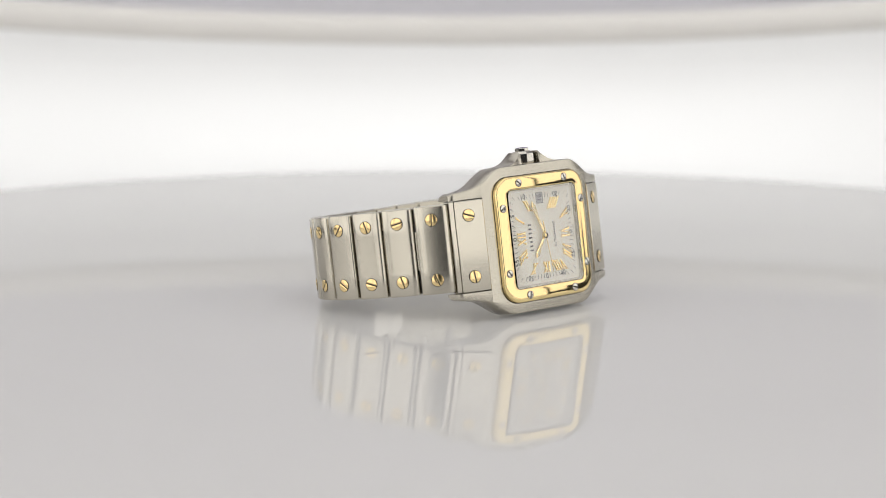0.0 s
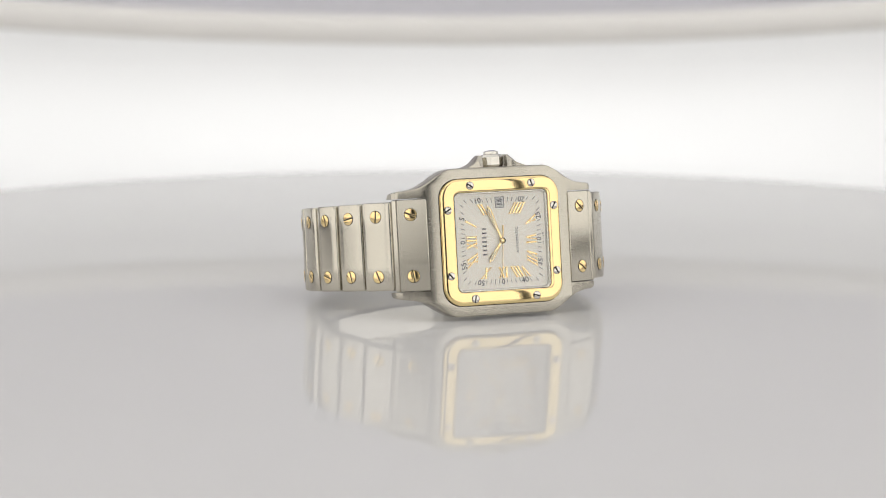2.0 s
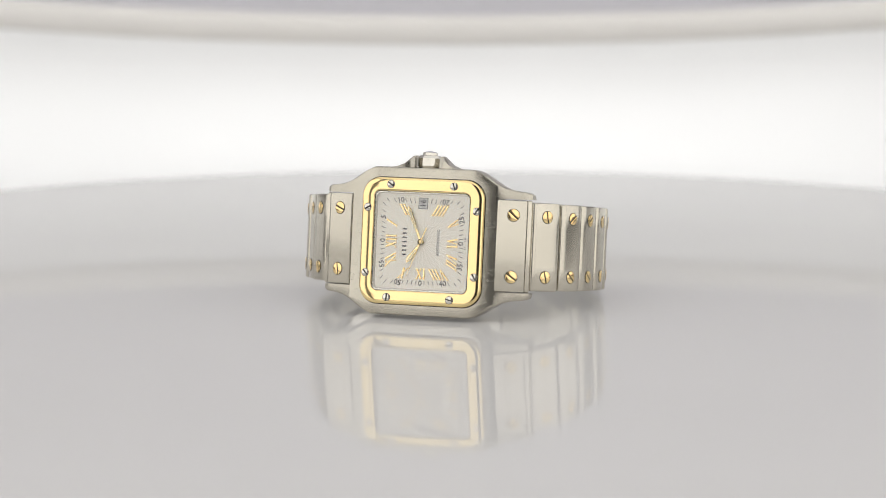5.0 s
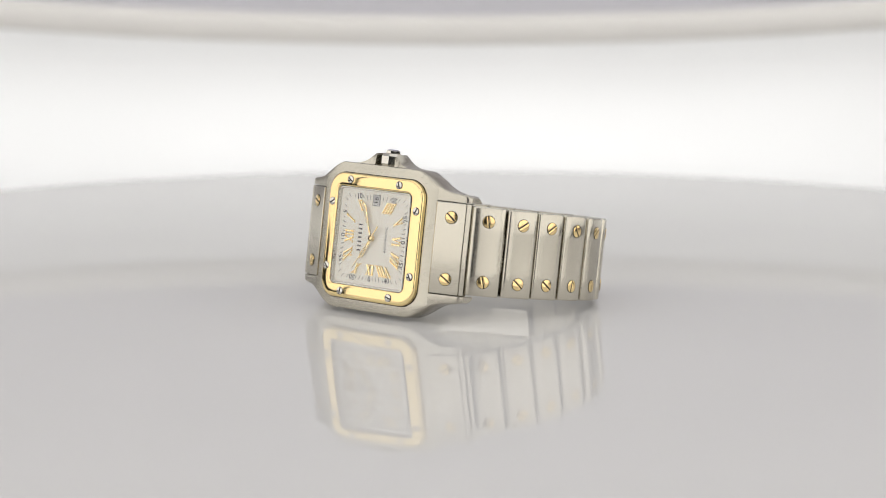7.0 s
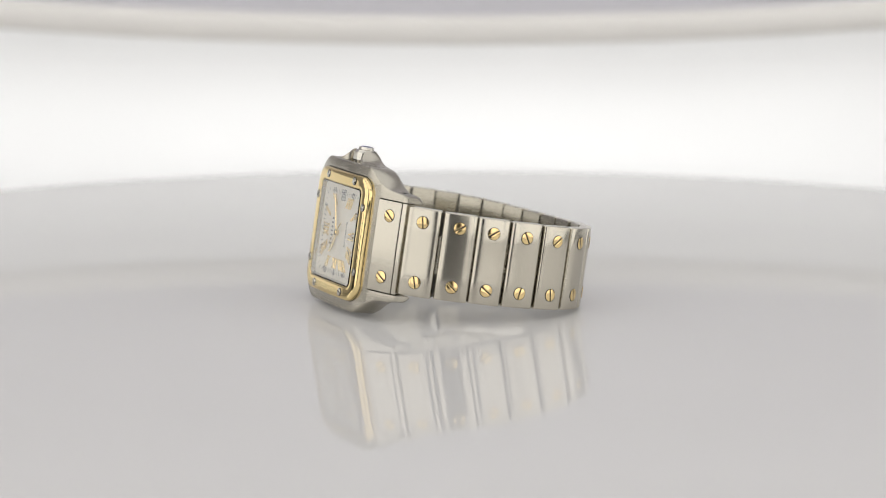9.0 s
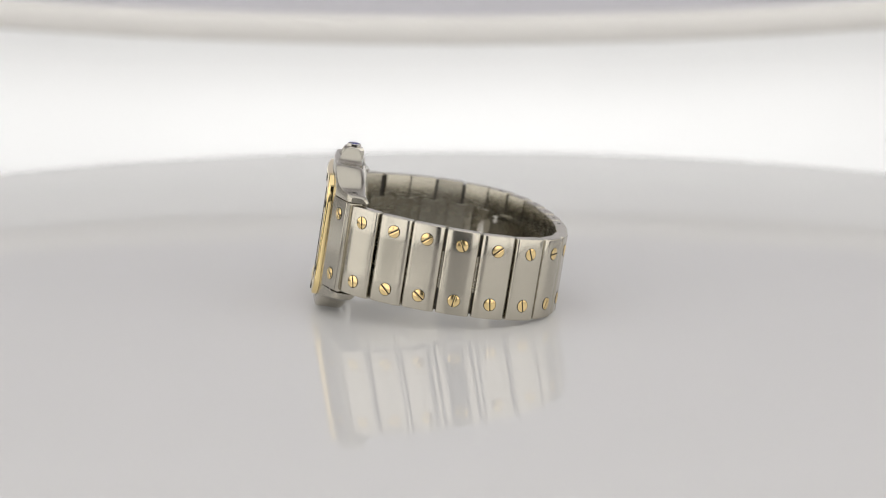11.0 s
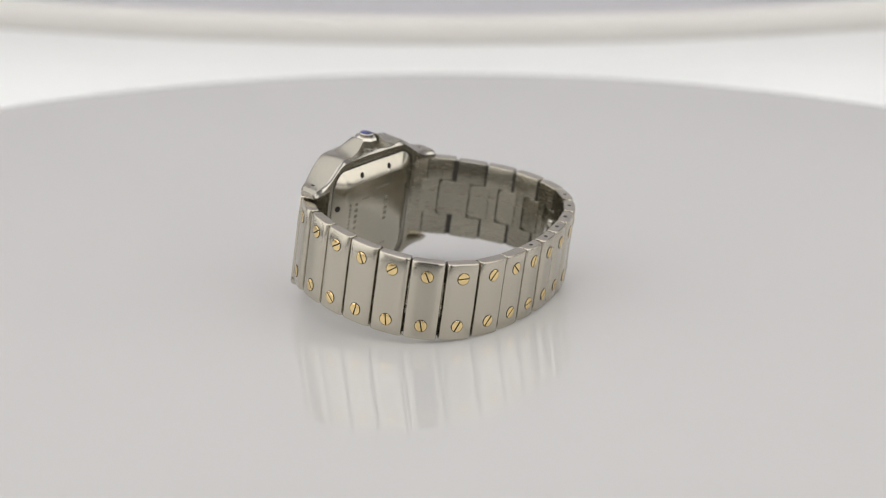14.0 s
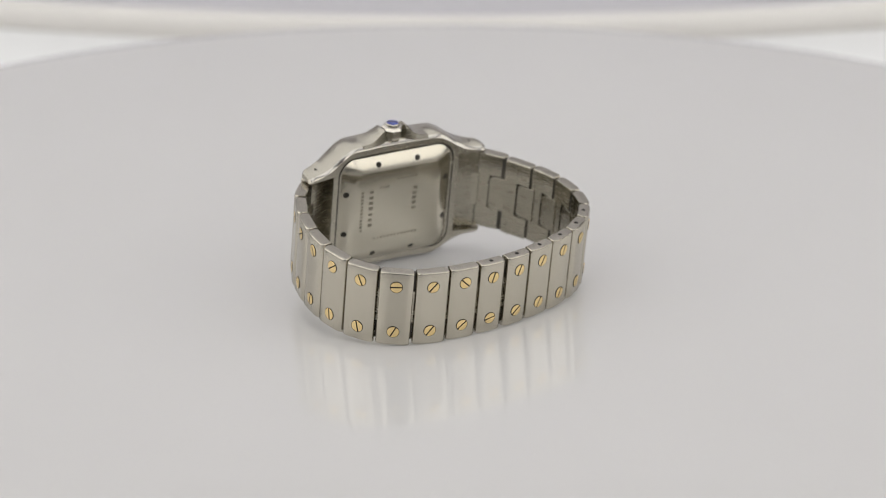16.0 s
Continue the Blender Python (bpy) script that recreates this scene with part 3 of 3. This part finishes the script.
# ---- bracelet: places of the link centres on the outer face, from the six o'clock lug round to the twelve o'clock one ----
CHAIN = [(17.8, 3.2), (23.45, 7.85), (27.0, 14.2), (28.95, 20.7), (29.8, 27.6), (29.2, 34.67), (26.46, 41.2), (21.1, 46.1), (14.2, 48.6), (7.3, 49.25), (0.85, 49.2),
         (-5.6, 48.5), (-11.8, 47.1), (-17.9, 45.2), (-23.8, 42.2), (-28.4, 37.9), (-31.0, 32.6), (-31.6, 26.2), (-30.2, 19.7), (-27.2, 13.9), (-23.5, 7.9), (-17.85, 3.2)]
N = len(CHAIN)


def chain_frame(s):
    """Place and turn on the bracelet at link s, which may lie between two links."""
    i = max(0, min(N - 2, int(s)))
    f = s - i
    p = [Vector(CHAIN[max(0, min(N - 1, i + k))]) for k in (-1, 0, 1, 2)]
    c = p[1].lerp(p[2], f)
    t = (p[2] - p[0]).normalized().lerp((p[3] - p[1]).normalized(), f).normalized()
    if s <= 0:
        t = Vector((0.899, 0.438))
    elif s >= N - 1:
        t = Vector((0.899, -0.438))
    # local x along the bracelet, local -y outwards
    return Matrix(((t.x, -t.y, 0, c.x * MM), (t.y, t.x, 0, c.y * MM), (0, 0, 1, 0), (0, 0, 0, 1)))


def link_body(w, half, thick, flat=False, inner=None, takes=-1):
    """One bracelet link: a slightly domed outer face along x with rounded shoulders, bevelled ends."""
    bm = bmesh.new()
    a = w / 2
    c = a - 0.15 if inner is None else min(a, inner / 2)
    if flat:
        e = math.copysign(1, w)
        a = abs(a)
        prof = [(-3.2, thick), (-3.2, 0.1), (-3.08, 0.0), (a - 0.1, 0.0), (a, 0.1), (a, 0.5), (a + 0.12, 0.5), (a + 0.12, 0.16), (a + 0.22, 0.08), (a + 0.9, 0.12), (a + 1.02, 0.3), (a + 1.02, thick)]
        prof = [(e * x, y) for x, y in prof]
    else:
        prof = [(-c, thick), (-a, 1.2), (-a, 0.62), (-a + 0.1, 0.42), (-a + 0.42, 0.2), (-a + 0.95, 0.06), (-a * 0.45, 0.0), (a * 0.45, 0.0),
                (a - 0.95, 0.06), (a - 0.42, 0.2), (a - 0.1, 0.42), (a, 0.62), (a, 1.2), (c, thick)]
    mid_y = thick * 0.5
    loops = []
    for z, k in ((-half, 0.0), (-half + 0.1, 0.6), (-half + 0.32, 1.0), (half - 0.32, 1.0), (half - 0.1, 0.6), (half, 0.0)):
        d = (1 - k) * 0.26
        loops.append([(x - math.copysign(d * 0.5, x), y + (d if y < mid_y else -d), z) for x, y in prof])
    if inner is not None:
        # on the side that takes the neighbour's tongue the middle of the inner face is cut away
        cut = half * 0.45
        step = [(takes * 0.05, thick), (takes * 0.02, thick)]
        if takes > 0:
            thin = [(x, min(y, 0.95) if x > 0 else y) for x, y in prof] + [(step[0][0], 0.95), step[1]]
            prof, loops = prof + step, [q + [(x, q[0][1], q[0][2]) for x, _ in step] for q in loops]
        else:
            thin = [(x, min(y, 0.95) if x < 0 else y) for x, y in prof] + [(-step[1][0], thick), (step[0][0], 0.95)]
            prof, loops = prof + [(0.02, thick), (-0.05, thick)], [q + [(x, q[0][1], q[0][2]) for x in (0.02, -0.05)] for q in loops]
        loops[3:3] = [[(x, y, z) for x, y in q] for z, q in ((-cut, prof), (-cut + 0.02, thin), (cut - 0.02, thin), (cut, prof))]
    loft(bm, loops, cap_first=True, cap_last=True)
    # faces inside the loop get the steel with shade in its colour
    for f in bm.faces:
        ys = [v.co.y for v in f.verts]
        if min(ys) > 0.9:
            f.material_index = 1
    return bm


def inner_pitch(i, depth=2.5):
    """Distance between the inner faces of link i and the next."""
    p = [chain_frame(k) @ Vector((0, depth * MM, 0)) for k in (i, i + 1)]
    return (p[0] - p[1]).length / MM


# how the slot of each link's upper and lower screw stands, in degrees from the bracelet's run
SLOTS = [(-40, -35), (100, 105), (35, -40), (35, -35), (-60, 80), (40, 100), (-65, -75), (4, 65), (50, 55), (-45, 40), (75, 10),
         (70, 40), (65, 65), (75, 65), (30, 80), (-50, 20), (-40, 50), (50, -35), (-75, -20), (12, -75), (85, -70), (-20, -82)]


def bracelet():
    for i in range(N):
        k = min(i, N - 1 - i)
        zs = 6.04 - 0.144 * k
        half = zs + 2.72 + 0.045 * k
        clasp = 10 <= i <= 15
        if i in (0, N - 1):
            ob = part("bracelet_link", link_body(5.4 if i == 0 else -5.4, 9.0, 3.0, True), [link_steel, shaded_inner], watch, "satin steel end link between the lugs with two gold screws", m=chain_frame(i), smooth=30)
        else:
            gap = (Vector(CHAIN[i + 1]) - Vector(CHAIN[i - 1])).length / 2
            ob = part("bracelet_link", link_body(gap - (0.46 if not clasp else 0.85 if i in (10, 11) else 0.24), half, 2.5, inner=(inner_pitch(i - 1) + inner_pitch(i)) / 2 - 0.5, takes=-1 if i > 10 else 1), [link_steel, shaded_inner], watch, "satin steel bracelet link with two gold screws", m=chain_frame(i), smooth=30)
        for sz in (1, -1):
            part("screw", link_screw, None, ob, "slotted gold screw", m=mmpose(0, -0.02, sz * zs, 0, -SLOTS[i][0 if sz > 0 else 1], 0))
        if clasp:
            bm = bmesh.new()
            loft(bm, [[(0.42 * math.cos(2 * math.pi * j / 12), 1.3 + 0.42 * math.sin(2 * math.pi * j / 12), z) for j in range(12)] for z in (half - 0.3, half + 0.02)], cap_first=True, cap_last=True)
            part("pin_hole", bm, groove, ob, "dark pin hole")
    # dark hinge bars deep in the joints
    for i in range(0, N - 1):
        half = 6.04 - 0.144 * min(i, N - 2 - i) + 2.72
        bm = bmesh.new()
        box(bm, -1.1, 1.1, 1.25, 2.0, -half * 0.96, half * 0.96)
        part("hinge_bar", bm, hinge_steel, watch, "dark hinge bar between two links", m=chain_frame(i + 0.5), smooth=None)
    # inner tongues that bridge from link to link
    for i in range(0, N - 1):
        k = min(i, N - 2 - i)
        zs = 6.04 - 0.144 * k
        half = zs + 2.72 + 0.045 * k
        bm = bmesh.new()
        a = inner_pitch(i, 2.2) / 2 - 0.2
        bend = (chain_frame(i).to_quaternion().rotation_difference(chain_frame(i + 1).to_quaternion())).angle
        sink = 0.28 * a * math.sin(bend / 2)
        h = half * 0.45 - 0.14
        r = 1.0
        # the tongue grows out of one link and reaches to the middle of the next one, towards the case
        towards = 1 if i >= 10 else -1
        pts = [(-1.2 * towards, h), (-1.2 * towards, -h)]
        for sz, a0 in ((-1, 270), (1, 0)):
            for j in range(5):
                an = radians(a0 + 90 * j / 4)
                pts.append((towards * (a - r + r * math.cos(an)), sz * (h - r) + r * math.sin(an)))
        loft(bm, [[(x, y, z) for x, z in pts] for y in (1.0, 2.4)] + [[(x * 0.98, 2.48, z * 0.98) for x, z in pts]], cap_first=True, cap_last=True)
        part("inner_tongue", bm, shaded_inner, watch, "satin steel inner tongue joining two links", m=chain_frame(i + 0.5) @ mmpose(0, -sink, 0), smooth=None)


bracelet()


def clasp_blade():
    """The folded blade of the clasp, lying along the inside of the bracelet, with a pin at its free end."""
    bm = bmesh.new()
    loops = []
    for j in range(25):
        s = 9.6 + 5.9 * j / 24
        m = chain_frame(s)
        h = 3.4 if j < 21 else 3.4 * math.sqrt(max(0.05, 1 - ((j - 20) / 4.2) ** 2))
        y0 = 2.95 + (0.9 * ((j - 14) / 10) ** 2 if j > 14 else 0)
        loops.append([tuple((m @ Vector((0, y * MM, z * MM))) / MM) for y, z in ((y0, -h), (y0, 0.7 * h), (y0 + 0.5, 0.7 * h), (y0 + 0.5, -h))])
    loft(bm, loops, cap_first=True, cap_last=True)
    ob = part("clasp_blade", bm, steel_polished, watch, "polished steel folding clasp blade inside the bracelet", smooth=40)
    bm = bmesh.new()
    loft(bm, [[(r * math.cos(2 * math.pi * j / 16), r * math.sin(2 * math.pi * j / 16), z) for j in range(16)]
              for r, z in ((0.5, 1.6), (0.8, 2.3), (0.85, 2.5), (0.85, 2.9), (0.6, 3.1))], cap_first=True, cap_last=True)
    m = chain_frame(14.7)
    part("clasp_pin", bm, steel_polished, ob, "small steel pin", m=m @ mmpose(0, 3.7, 0.0))


clasp_blade()


# ---- what moves: the disc turns evenly, later tips towards the camera, and carries the watch ----
TIPS = [(0.0, 9.253), (9.2, 9.253), (9.8, 9.35), (10.4, 9.85), (10.9, 10.6), (11.3, 11.3), (12.0, 12.78), (12.5, 13.82), (13.0, 14.93), (13.5, 15.97), (14.5, 18.0), (16.0, 20.92)]
TURN_OFF = [(0.0, 0.18), (1.5, 0.17), (3.5, -0.28), (7.0, -0.45), (9.0, -0.15), (11.3, 0.33), (12.5, 0.22), (13.5, 0.07), (14.5, -0.15), (16.0, -0.27)]


def motions():
    rest = mmpose(2.19, -25.898, 0) @ pose(0, 0, 0, -8.9, 0, 0)
    table_rows, watch_rows, second_rows = [], [], []
    for i in range(65):
        t = i * 0.25
        tip = spline(TIPS, t) - E0
        turn = 44.247 - 12.1228 * t + spline(TURN_OFF, t)
        pivot = mmpose(0, 0.424, LIFT - 6.346)
        m = pivot @ pose(0, 0, 0, tip, 0, 0) @ pivot.inverted() @ pose(0, 0, 0, 0, 0, turn)
        table_rows.append((t, m))
        watch_rows.append((t, m @ mmpose(0, 0, LIFT) @ rest))
        second_rows.append((t, ON_DIAL @ pose(0, 0, SECOND_AT * MM, 0, 0, -(261.3 + 6 * t))))
    walk(turntable, table_rows)
    walk(watch, watch_rows)
    walk(second, second_rows)


motions()
